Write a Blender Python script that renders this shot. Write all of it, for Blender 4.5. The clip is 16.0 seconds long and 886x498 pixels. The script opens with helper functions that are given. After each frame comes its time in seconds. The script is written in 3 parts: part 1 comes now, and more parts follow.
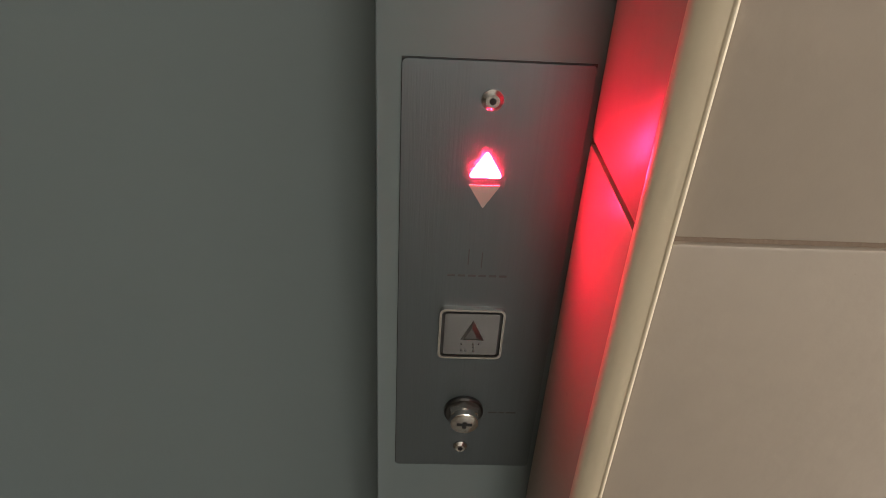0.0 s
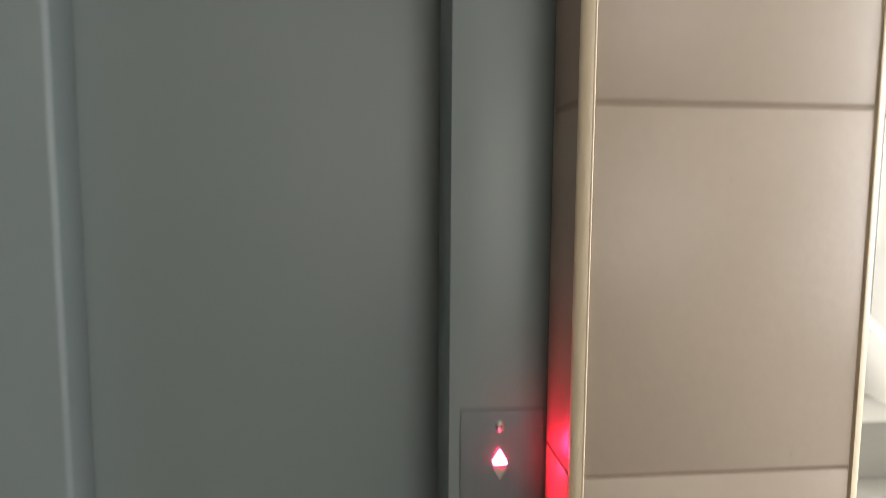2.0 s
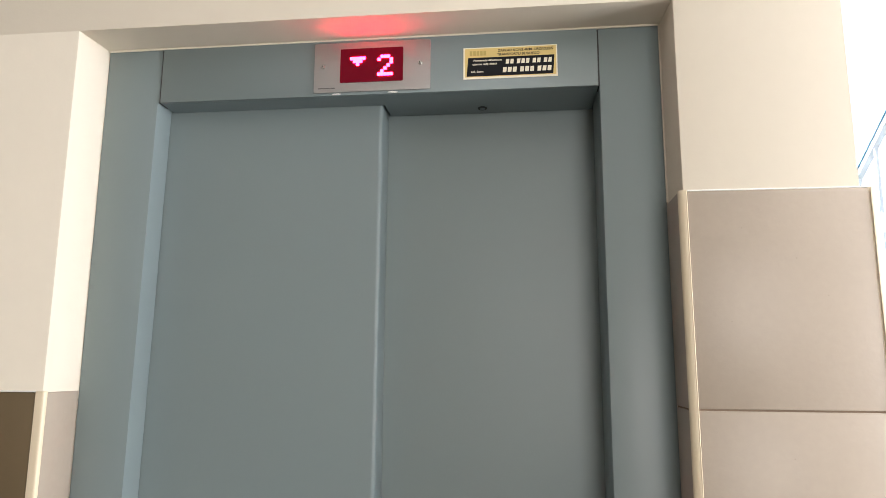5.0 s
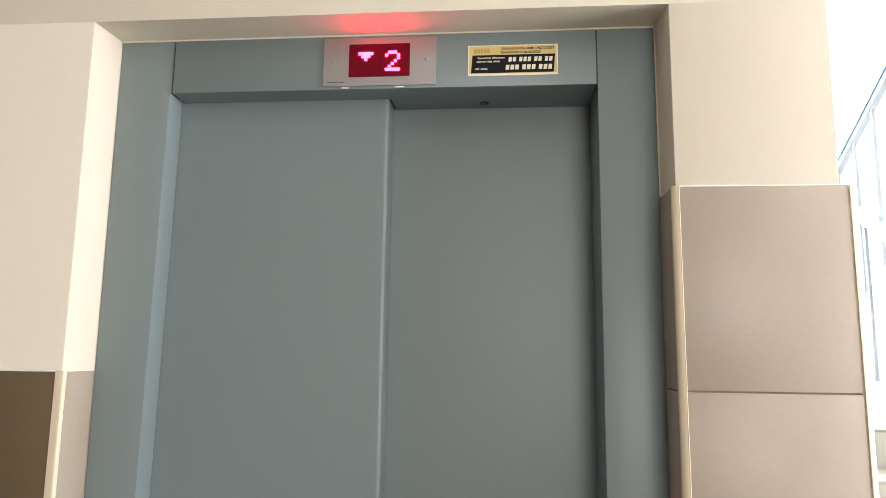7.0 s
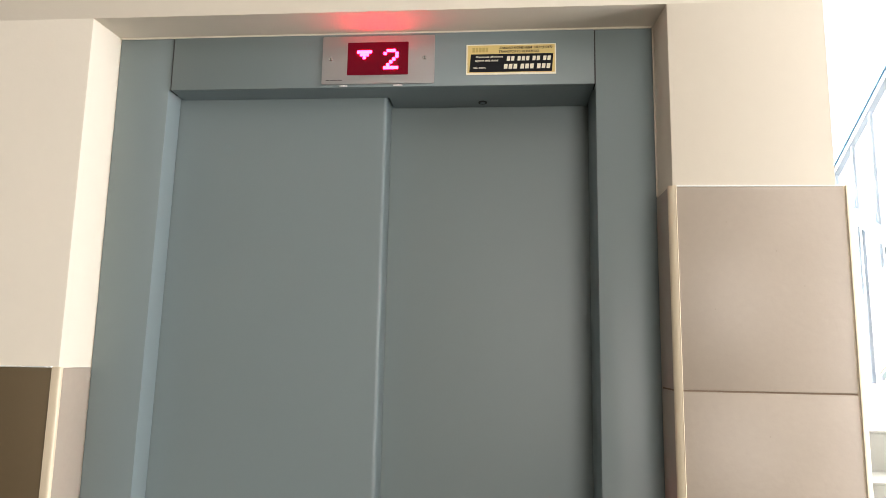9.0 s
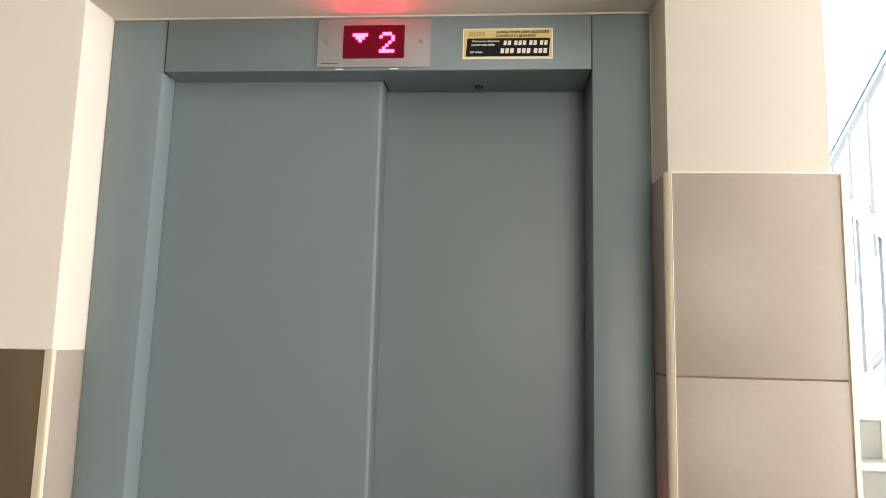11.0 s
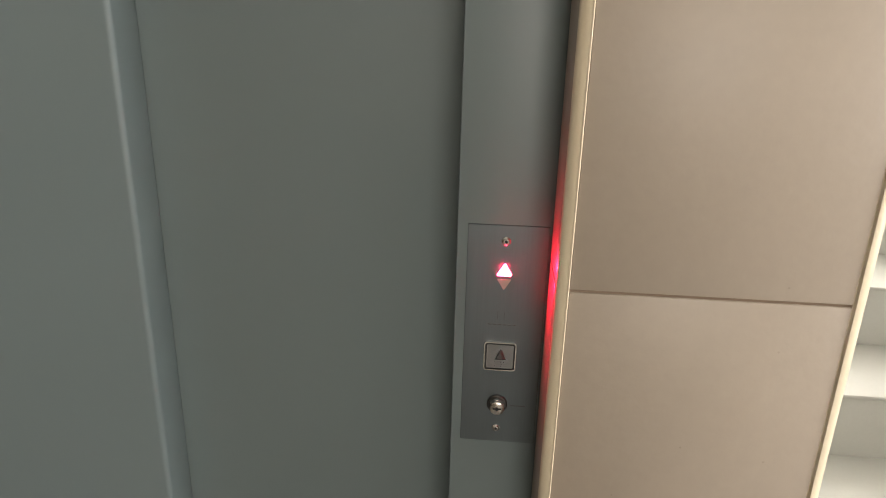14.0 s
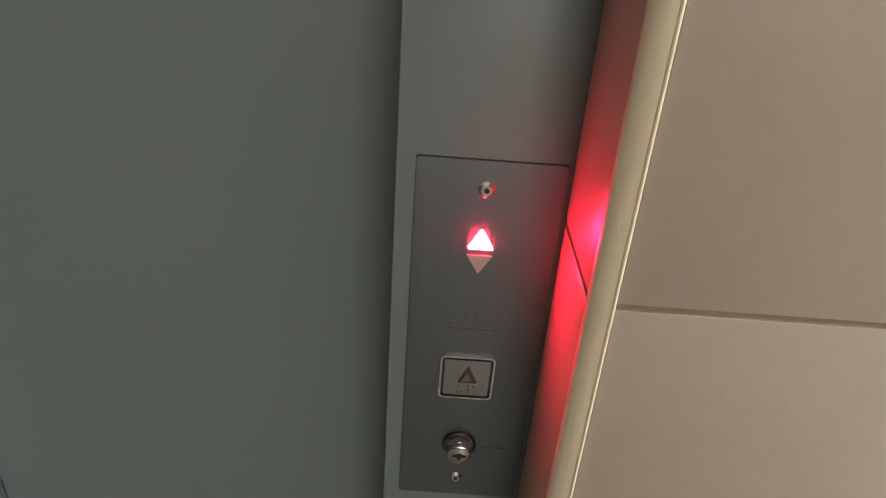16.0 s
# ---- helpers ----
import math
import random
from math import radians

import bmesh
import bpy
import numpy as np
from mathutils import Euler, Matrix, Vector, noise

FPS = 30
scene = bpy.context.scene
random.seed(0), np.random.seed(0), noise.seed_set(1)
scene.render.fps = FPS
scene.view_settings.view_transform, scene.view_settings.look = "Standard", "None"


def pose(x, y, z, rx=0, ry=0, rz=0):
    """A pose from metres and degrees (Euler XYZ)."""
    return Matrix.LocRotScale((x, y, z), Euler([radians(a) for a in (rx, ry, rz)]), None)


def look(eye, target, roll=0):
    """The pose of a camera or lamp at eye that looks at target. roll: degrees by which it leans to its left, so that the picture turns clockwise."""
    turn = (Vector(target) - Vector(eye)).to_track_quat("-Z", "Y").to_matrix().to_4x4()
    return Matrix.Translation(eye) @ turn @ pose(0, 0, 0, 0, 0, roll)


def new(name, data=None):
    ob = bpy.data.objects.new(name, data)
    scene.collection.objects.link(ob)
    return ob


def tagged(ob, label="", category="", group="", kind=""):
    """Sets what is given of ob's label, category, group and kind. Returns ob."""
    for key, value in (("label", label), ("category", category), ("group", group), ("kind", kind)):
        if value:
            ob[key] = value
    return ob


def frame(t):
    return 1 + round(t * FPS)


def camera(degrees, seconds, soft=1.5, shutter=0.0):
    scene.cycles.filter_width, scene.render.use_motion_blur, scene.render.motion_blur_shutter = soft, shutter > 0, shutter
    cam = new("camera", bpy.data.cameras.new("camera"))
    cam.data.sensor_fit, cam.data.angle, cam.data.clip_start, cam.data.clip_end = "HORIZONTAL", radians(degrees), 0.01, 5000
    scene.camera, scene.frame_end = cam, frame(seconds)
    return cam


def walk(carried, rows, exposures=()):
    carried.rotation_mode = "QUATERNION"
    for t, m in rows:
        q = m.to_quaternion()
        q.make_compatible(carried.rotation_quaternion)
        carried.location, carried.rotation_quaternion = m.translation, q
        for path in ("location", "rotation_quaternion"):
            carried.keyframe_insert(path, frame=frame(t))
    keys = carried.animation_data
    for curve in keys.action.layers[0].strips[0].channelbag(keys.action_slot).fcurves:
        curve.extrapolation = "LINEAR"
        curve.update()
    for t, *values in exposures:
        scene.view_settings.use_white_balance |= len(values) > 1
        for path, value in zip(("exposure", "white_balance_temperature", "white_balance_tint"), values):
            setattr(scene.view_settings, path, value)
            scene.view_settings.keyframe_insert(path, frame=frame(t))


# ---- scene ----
cam = camera(66.3, 16.0, 0.7, 0.3)
PATH = [
    (0, (0.922, -0.332, 1.163), (1.008, 1.338, 0.067), 3.4),
    (0.5, (0.923, -0.328, 1.16), (1.011, 1.331, 0.047), 3.3),
    (1, (0.921, -0.343, 1.163), (1.01, 1.328, 0.069), 3.6),
    (1.5, (0.892, -0.459, 1.223), (1.065, 1.34, 0.367), 4.0),
    (1.8, (0.84, -0.628, 1.292), (1.069, 1.294, 0.786), 2.3),
    (2, (0.812, -0.746, 1.323), (1.024, 1.231, 1.113), 0.4),
    (2.5, (0.796, -0.92, 1.454), (0.877, 1.063, 1.7), -1.3),
    (2.7, (0.824, -0.969, 1.483), (0.799, 0.999, 1.84), -1.4),
    (2.8, (0.832, -0.995, 1.488), (0.768, 0.959, 1.909), -1.1),
    (3, (0.877, -1.054, 1.498), (0.677, 0.876, 1.984), 0.1),
    (3.5, (0.929, -1.171, 1.491), (0.48, 0.725, 1.943), 1.1),
    (4, (0.847, -1.207, 1.478), (0.49, 0.72, 1.872), 0.2),
    (6.5, (0.712, -1.336, 1.464), (0.534, 0.633, 1.769), 0.7),
    (7, (0.708, -1.336, 1.462), (0.532, 0.634, 1.757), 0.7),
    (7.5, (0.71, -1.334, 1.461), (0.534, 0.636, 1.757), 0.7),
    (8, (0.707, -1.339, 1.464), (0.539, 0.633, 1.756), 0.8),
    (8.5, (0.711, -1.338, 1.461), (0.537, 0.632, 1.758), 1.0),
    (11, (0.712, -1.335, 1.453), (0.554, 0.641, 1.713), 1.4),
    (11.5, (0.707, -1.337, 1.454), (0.557, 0.645, 1.68), 1.3),
    (12, (0.708, -1.328, 1.456), (0.552, 0.652, 1.69), 1.5),
    (12.2, (0.705, -1.317, 1.444), (0.553, 0.667, 1.651), 2.0),
    (12.4, (0.694, -1.299, 1.425), (0.56, 0.691, 1.563), 1.4),
    (12.5, (0.695, -1.29, 1.408), (0.581, 0.705, 1.505), 1.7),
    (12.7, (0.716, -1.258, 1.385), (0.619, 0.739, 1.366), 1.8),
    (13, (0.759, -1.156, 1.357), (0.674, 0.836, 1.206), 0.5),
    (13.5, (0.872, -0.927, 1.328), (0.761, 1.025, 0.908), 1.5),
    (14, (0.945, -0.781, 1.294), (0.796, 1.103, 0.642), 1.5),
    (14.5, (0.871, -0.648, 1.265), (0.985, 1.216, 0.549), 3.8),
    (15, (0.815, -0.527, 1.245), (1.14, 1.261, 0.41), 4.7),
    (15.5, (0.886, -0.446, 1.231), (1.006, 1.339, 0.336), 4.1),
    (16, (0.929, -0.405, 1.215), (0.953, 1.345, 0.247), 4.5),
]
EXPOSURES = [(0, -1.0, 6850, 13), (1.2, -0.95, 6800, 13), (2.0, -0.78, 6700, 13), (2.4, -0.47, 6620, 13), (3.0, -0.3, 6420, 14), (4.0, -0.3, 6400, 14), (7.0, -0.34, 6560, 14), (12.4, -0.4, 6580, 14), (13.0, -0.58, 6920, 14), (14.0, -0.76, 6920, 13), (15.0, -0.8, 6850, 13), (16, -0.95, 6880, 13)]
walk(cam, [(t, look(eye, target, roll)) for t, eye, target, roll in PATH], EXPOSURES)


# ---- light ----
world = bpy.data.worlds.new("sky")
scene.world = world
world.use_nodes = True
wn = world.node_tree
sky = wn.nodes.new("ShaderNodeTexSky")
sky.sky_type, sky.sun_disc = "NISHITA", False
sky.sun_elevation, sky.sun_rotation = radians(38), radians(60)
wn.nodes["Background"].inputs["Strength"].default_value = 0.1
wn.links.new(sky.outputs[0], wn.nodes["Background"].inputs["Color"])


def window_lamp(name, at, aim, width, height, watts, colour):
    data = bpy.data.lights.new(name, "AREA")
    data.shape, data.size, data.size_y, data.energy, data.color = "RECTANGLE", width, height, watts, colour
    ob = new(name, data)
    ob.matrix_world = look(at, aim)
    return ob


# daylight in the landing window, the hall window and the tall stair window
window_lamp("landing_daylight", (4.16, -0.9, 1.55), (0.0, -0.9, 1.55), 1.3, 1.9, 222, (0.95, 0.985, 1.01))
window_lamp("hall_daylight", (1.8, -4.16, 1.6), (1.8, 0.0, 1.6), 1.4, 1.3, 84, (1.0, 0.965, 0.90))
window_lamp("stair_daylight", (2.475, 3.62, 3.4), (2.475, 0.0, 3.4), 2.15, 3.4, 560, (1.0, 0.99, 0.98))

# ---- materials ----


def material(name):
    mat = bpy.data.materials.new(name)
    mat.use_nodes = True
    return mat, mat.node_tree, mat.node_tree.nodes["Principled BSDF"]


def surface(name, colour, rough=0.5, metal=0.0, vary=0.06, grain=40.0, broad=3.0, bump=0.05, bump_scale=250.0,
            stretch=(1, 1, 1), piece=0.0, specks=0.0, spec=0.5, rough_vary=0.08):
    """A painted, plastered, fired or metal surface with broad and fine variation and fine relief."""
    mat, nt, bsdf = material(name)
    n, link = nt.nodes, nt.links.new
    co = n.new("ShaderNodeTexCoord")
    mp = n.new("ShaderNodeMapping")
    mp.inputs["Scale"].default_value = stretch
    info = n.new("ShaderNodeObjectInfo")
    shift = n.new("ShaderNodeVectorMath")
    shift.operation = "MULTIPLY_ADD"
    shift.inputs[1].default_value = (7, 13, 5)
    link(info.outputs["Random"], shift.inputs[0])
    link(co.outputs["Object"], shift.inputs[2])
    link(shift.outputs[0], mp.inputs["Vector"])
    big, fine, rel = (n.new("ShaderNodeTexNoise") for _ in range(3))
    for tex, scale, detail in ((big, broad, 3), (fine, grain, 5), (rel, bump_scale, 4)):
        tex.inputs["Scale"].default_value, tex.inputs["Detail"].default_value = scale, detail
        link(mp.outputs[0], tex.inputs["Vector"])
    # value = 1 + vary * (broad - 0.5) + vary / 2 * (fine - 0.5) + piece * (random - 0.5)
    def scaled(socket, gain, base):
        m = n.new("ShaderNodeMath")
        m.operation = "MULTIPLY_ADD"
        m.inputs[1].default_value, m.inputs[2].default_value = gain, base
        link(socket, m.inputs[0])
        return m.outputs[0]

    def add(a, b):
        m = n.new("ShaderNodeMath")
        m.operation = "ADD"
        link(a, m.inputs[0]), link(b, m.inputs[1])
        return m.outputs[0]

    value = add(scaled(big.outputs["Fac"], 2 * vary, 1 - vary), scaled(fine.outputs["Fac"], vary, -vary / 2))
    if piece:
        value = add(value, scaled(info.outputs["Random"], piece, -piece / 2))
    if specks:
        vor = n.new("ShaderNodeTexVoronoi")
        vor.inputs["Scale"].default_value = 26
        link(mp.outputs[0], vor.inputs["Vector"])
        less = n.new("ShaderNodeMath")
        less.operation = "LESS_THAN"
        less.inputs[1].default_value = 0.035
        link(vor.outputs["Distance"], less.inputs[0])
        value = add(value, scaled(less.outputs[0], -specks, 0))
    mix = n.new("ShaderNodeVectorMath")
    mix.operation = "SCALE"
    mix.inputs[0].default_value = colour
    link(value, mix.inputs["Scale"])
    link(mix.outputs[0], bsdf.inputs["Base Color"])
    link(scaled(big.outputs["Fac"], 2 * rough_vary, rough - rough_vary), bsdf.inputs["Roughness"])
    bsdf.inputs["Metallic"].default_value = metal
    bsdf.inputs["Specular IOR Level"].default_value = spec
    if bump:
        bp = n.new("ShaderNodeBump")
        bp.inputs["Strength"].default_value, bp.inputs["Distance"].default_value = bump, 0.002
        link(rel.outputs["Fac"], bp.inputs["Height"])
        link(bp.outputs[0], bsdf.inputs["Normal"])
    return mat


def glowing(name, colour, strength):
    mat, nt, bsdf = material(name)
    bsdf.inputs["Base Color"].default_value = (*colour, 1)
    bsdf.inputs["Emission Color"].default_value = (*colour, 1)
    bsdf.inputs["Emission Strength"].default_value = strength
    return mat


PLASTER = surface("cream_plaster", (0.71, 0.645, 0.535), 0.85, vary=0.03, bump=0.07, bump_scale=160, spec=0.2)
WHITE_WALL = surface("white_plaster", (0.84, 0.83, 0.80), 0.85, vary=0.02, bump=0.1, bump_scale=160, spec=0.2)
TILE = surface("taupe_tile", (0.378, 0.315, 0.252), 0.40, vary=0.085, grain=75, broad=5, bump=0.14, bump_scale=90, piece=0.03, specks=0.16, spec=0.45)
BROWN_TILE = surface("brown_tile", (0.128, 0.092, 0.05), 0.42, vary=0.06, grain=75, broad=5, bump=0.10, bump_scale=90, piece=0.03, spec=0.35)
GROUT = surface("brown_grout", (0.245, 0.18, 0.132), 0.9, vary=0.2, grain=70, broad=14, bump=0.4, bump_scale=300, spec=0.1)
TRIM = surface("cream_plastic", (0.73, 0.625, 0.455), 0.34, vary=0.03, bump=0.02)
DOOR = surface("grey_blue_enamel", (0.186, 0.229, 0.234), 0.42, spec=0.5, vary=0.02, grain=120, broad=2.0, bump=0.035, bump_scale=420, rough_vary=0.03)
STEEL = surface("brushed_steel", (0.185, 0.217, 0.232), 0.46, 1.0, vary=0.11, grain=30, broad=4, bump=0.06, bump_scale=60, stretch=(14, 14, 0.5))
PLATE = surface("pale_brushed_steel", (0.44, 0.435, 0.43), 0.38, 1.0, vary=0.05, grain=30, broad=4, bump=0.06, bump_scale=60, stretch=(0.5, 14, 14))
CAP = surface("satin_steel_button", (0.40, 0.41, 0.42), 0.22, 1.0, vary=0.04, grain=30, broad=20, bump=0.008, bump_scale=80, stretch=(3, 3, 3))
RELIEF = surface("dull_steel_relief", (0.25, 0.255, 0.26), 0.32, 1.0, vary=0.05, bump=0)
BLACKENED = surface("blackened_steel", (0.10, 0.098, 0.095), 0.34, 1.0, vary=0.08, bump=0.03)
BRIGHT = surface("polished_steel", (0.68, 0.66, 0.62), 0.2, 1.0, vary=0.04, bump=0.03)
DARK = surface("black_recess", (0.012, 0.012, 0.013), 0.6, vary=0.2, bump=0)
SEAM = surface("dark_seam", (0.05, 0.05, 0.05), 0.8, vary=0.2, bump=0)
SMOKED = glowing("dark_red_display_filter", (0.085, 0.0004, 0.006), 0.8)
SMOKED.node_tree.nodes["Principled BSDF"].inputs["Specular IOR Level"].default_value = 0.12
LED = glowing("red_led", (1.0, 0.0075, 0.045), 115)
ARROW_LIT = glowing("lit_red_arrow", (1.0, 0.014, 0.06), 1800)
ARROW_OFF = surface("pale_translucent_plastic", (0.46, 0.42, 0.38), 0.4, vary=0.04, bump=0.05)
GOLD = surface("yellow_foil", (0.72, 0.54, 0.20), 0.4, vary=0.05, bump=0.02)
INK = surface("black_ink", (0.010, 0.010, 0.012), 0.5, spec=0.15, vary=0.1, bump=0)
PALE = surface("pale_print", (0.82, 0.76, 0.60), 0.45, vary=0.03, bump=0)
OLIVE = surface("dull_gold_print", (0.50, 0.37, 0.11), 0.45, vary=0.05, bump=0)
ETCH = surface("etched_marking", (0.13, 0.128, 0.126), 0.55, 0.6, vary=0.1, bump=0)
FOAM = surface("white_sealant", (0.85, 0.84, 0.80), 0.6, vary=0.03, bump=0.1)
STEP = surface("pale_terrazzo", (0.42, 0.42, 0.385), 0.5, vary=0.07, grain=140, broad=6, bump=0.05)
HANDRAIL = surface("blue_enamel", (0.05, 0.19, 0.33), 0.35, vary=0.03, bump=0.03)
RAIL = surface("pale_blue_grey_enamel", (0.23, 0.28, 0.335), 0.35, vary=0.03, bump=0.03)
FLOOR = surface("grey_terrazzo", (0.12, 0.108, 0.092), 0.5, vary=0.08, grain=150, broad=3, bump=0.04)
PVC = surface("white_window_plastic", (0.82, 0.82, 0.80), 0.35, vary=0.02, bump=0.02)
GLASS, gnt, gb = material("window_glass")
gb.inputs["Base Color"].default_value = (1, 1, 1, 1)
gb.inputs["Transmission Weight"].default_value, gb.inputs["Roughness"].default_value, gb.inputs["IOR"].default_value = 1.0, 0.0, 1.45

# ---- building helpers ----


def box(bm, x0, x1, y0, y1, z0, z1, bevel=0.0, seg=2):
    made = bmesh.ops.create_cube(bm, size=1.0, matrix=Matrix.Translation(((x0 + x1) / 2, (y0 + y1) / 2, (z0 + z1) / 2)) @ Matrix.Diagonal((x1 - x0, y1 - y0, z1 - z0, 1)))
    if bevel:
        edges = list({e for v in made["verts"] for e in v.link_edges})
        bmesh.ops.bevel(bm, geom=edges, offset=bevel, segments=seg, profile=0.5, affect="EDGES")
    return bm


def boxes(*rows, bevel=0.0, seg=2):
    bm = bmesh.new()
    for r in rows:
        one = bmesh.new()
        box(one, *r, bevel=bevel, seg=seg)
        tmp = bpy.data.meshes.new("tmp")
        one.to_mesh(tmp)
        one.free()
        bm.from_mesh(tmp)
        bpy.data.meshes.remove(tmp)
    return bm


def rod(bm, a, b, radius, sides=12, end=None):
    """A round bar from a to b (end: another radius at b)."""
    a, b = Vector(a), Vector(b)
    m = Matrix.Translation((a + b) / 2) @ (b - a).to_track_quat("Z", "Y").to_matrix().to_4x4()
    bmesh.ops.create_cone(bm, cap_ends=True, segments=sides, radius1=radius, radius2=radius if end is None else end, depth=(b - a).length, matrix=m)
    return bm


def prism(bm, outline, y0, y1):
    """An outline of (x, z) points pushed from y0 to y1."""
    front = [bm.verts.new((x, y0, z)) for x, z in outline]
    back = [bm.verts.new((x, y1, z)) for x, z in outline]
    bm.faces.new(front), bm.faces.new(back[::-1])
    for i in range(len(outline)):
        j = (i + 1) % len(outline)
        bm.faces.new((front[j], front[i], back[i], back[j]))
    bmesh.ops.recalc_face_normals(bm, faces=bm.faces)
    return bm


def rounded(x0, x1, z0, z1, r, n=5):
    pts = []
    for cx, cz, a0 in ((x1 - r, z1 - r, 0), (x0 + r, z1 - r, 90), (x0 + r, z0 + r, 180), (x1 - r, z0 + r, 270)):
        for i in range(n + 1):
            a = radians(a0 + 90 * i / n)
            pts.append((cx + r * math.cos(a), cz + r * math.sin(a)))
    return pts


def world_origin(ob):
    at = Vector((0, 0, 0))
    while ob:
        at += ob.location
        ob = ob.parent
    return at


def finish(bm, name, mat, smooth):
    me = bpy.data.meshes.new(name)
    bm.to_mesh(me)
    bm.free()
    me.materials.append(mat)
    if smooth:
        me.shade_smooth()
        me.set_sharp_from_angle(angle=radians(35))
    return me


def part(name, bm, mat, parent, label="", smooth=True):
    """One mesh under a thing, modelled at its true place."""
    bmesh.ops.translate(bm, verts=bm.verts, vec=-world_origin(parent))
    ob = new(name, finish(bm, name, mat, smooth))
    ob.parent = parent
    return tagged(ob, label=label)


def thing(name, base, label, category, group="", kind=""):
    ob = new(name)
    ob.location = base
    ob.empty_display_size = 0.05
    return tagged(ob, label, category, group, kind)


def solid(name, bm, mat, label, category, kind="", group="", smooth=True):
    """A thing that is one mesh, its origin at its base."""
    lo = Vector([min(v.co[i] for v in bm.verts) for i in range(3)])
    hi = Vector([max(v.co[i] for v in bm.verts) for i in range(3)])
    base = Vector(((lo.x + hi.x) / 2, (lo.y + hi.y) / 2, lo.z))
    bmesh.ops.translate(bm, verts=bm.verts, vec=-base)
    ob = new(name, finish(bm, name, mat, smooth))
    ob.location = base
    return tagged(ob, label, category, group, kind)


def lettering(text, x, z, height, width, y, mat, parent, name, slant=0.0):
    """Raised print with Blender's own font, from x, its foot at z, fitted to a width."""
    cu = bpy.data.curves.new(name, "FONT")
    cu.body, cu.size, cu.extrude, cu.shear, cu.offset = text, 1.0, 0.0, slant, 0.022
    tmp = new("tmp_text", cu)
    bpy.context.view_layer.update()
    me = bpy.data.meshes.new_from_object(tmp.evaluated_get(bpy.context.evaluated_depsgraph_get()))
    bpy.data.objects.remove(tmp)
    bm = bmesh.new()
    bm.from_mesh(me)
    bpy.data.meshes.remove(me)
    xs, ys = [v.co.x for v in bm.verts], [v.co.y for v in bm.verts]
    sx, sz, left = width / (max(xs) - min(xs)), height / 0.729, min(xs)
    for v in bm.verts:
        v.co = Vector((x + (v.co.x - left) * sx, y, z + v.co.y * sz))
    return part(name, bm, mat, parent, smooth=False)


# ---- the shell ----
FRONT = -0.093          # plaster face of the lift wall
TOP = 2.121             # head of the niche
LEFT, RIGHT = -0.122, 1.0165   # cheeks of the niche at the door frame; they splay towards the room
PIER = 1.309            # outer corner of the pier
TILE_Y = -0.100         # face of the wall tiles
CEIL = 2.85

solid("floor", boxes((-9.35, 4.35, -4.35, 0.10, -0.15, 0.0), (1.19, 3.75, 0.10, 3.85, -0.15, 0.0)), FLOOR, "grey terrazzo landing floor", "floor", "structure")
solid("ceiling", boxes((-9.35, 4.35, -4.35, FRONT, CEIL, CEIL + 0.2)), WHITE_WALL, "white plastered landing ceiling", "ceiling", "structure")


def niche_wall():
    """The lift wall in one mesh: two sides with splayed, eased cheeks and one block over them."""
    bm = boxes((-9.2, PIER, FRONT, 0.34, TOP, CEIL))
    sides = ([(-9.2, FRONT), (LEFT - 0.0055, FRONT), (LEFT, 0.0), (LEFT, 0.34), (-9.2, 0.34)], [(RIGHT + 0.006, FRONT), (PIER, FRONT), (PIER, 0.34), (RIGHT, 0.34), (RIGHT, 0.0)])
    for outline in sides:
        one = bmesh.new()
        low, high = ([one.verts.new((x, y, z)) for x, y in outline] for z in (0.0, TOP))
        one.faces.new(low[::-1])
        for i in range(5):
            j = (i + 1) % 5
            one.faces.new((low[i], low[j], high[j], high[i]))
        corner = [e for e in one.edges if all(abs(v.co.y - FRONT) < 1e-4 and -1 < v.co.x < 1.2 for v in e.verts) and abs(e.verts[0].co.z - e.verts[1].co.z) > 1]
        bmesh.ops.bevel(one, geom=corner, offset=0.003, segments=2, profile=0.5, affect="EDGES")
        tmp = bpy.data.meshes.new("tmp")
        one.to_mesh(tmp)
        one.free()
        bm.from_mesh(tmp)
        bpy.data.meshes.remove(tmp)
    bmesh.ops.recalc_face_normals(bm, faces=bm.faces)
    return bm


wall_lift = solid("wall_lift", niche_wall(),
                  PLASTER, "cream plastered wall with a deep niche for the lift door", "wall", "structure")
solid("shaft_back", boxes((-0.3, 1.3, 0.345, 0.40, 0, CEIL)), SEAM, "dark back of the lift shaft", "wall", "structure")
# unseen wall, added this far left so that less light bounces back
solid("wall_left", boxes((-9.35, -9.2, -4.2, 0.34, 0, CEIL)), PLASTER, "unseen cream end wall, set far off to lessen bounce", "wall", "structure")
solid("wall_back", boxes((-9.35, 1.1, -4.35, -4.2, 0, CEIL), (2.5, 4.35, -4.35, -4.2, 0, CEIL), (1.1, 2.5, -4.35, -4.2, 0, 0.95), (1.1, 2.5, -4.35, -4.2, 2.25, CEIL)), PLASTER, "cream plastered back wall", "wall", "structure")
# outer wall with the landing window (y -1.55..-0.25, z 0.6..2.5), and the stairwell's own outer wall
wall_right = solid("wall_right", boxes((4.2, 4.35, -4.2, -1.55, 0, CEIL), (4.2, 4.35, -0.25, FRONT, 0, CEIL), (4.2, 4.35, -1.55, -0.25, 0, 0.6), (4.2, 4.35, -1.55, -0.25, 2.5, CEIL)),
                   WHITE_WALL, "white plastered outer wall with a window opening", "wall", "structure")
solid("wall_stair_outer", boxes((3.6, 3.75, FRONT, 3.7, 0, 5.3), (3.75, 4.35, FRONT, 0.06, 0, CEIL)), WHITE_WALL, "white plastered stairwell wall", "wall", "structure")
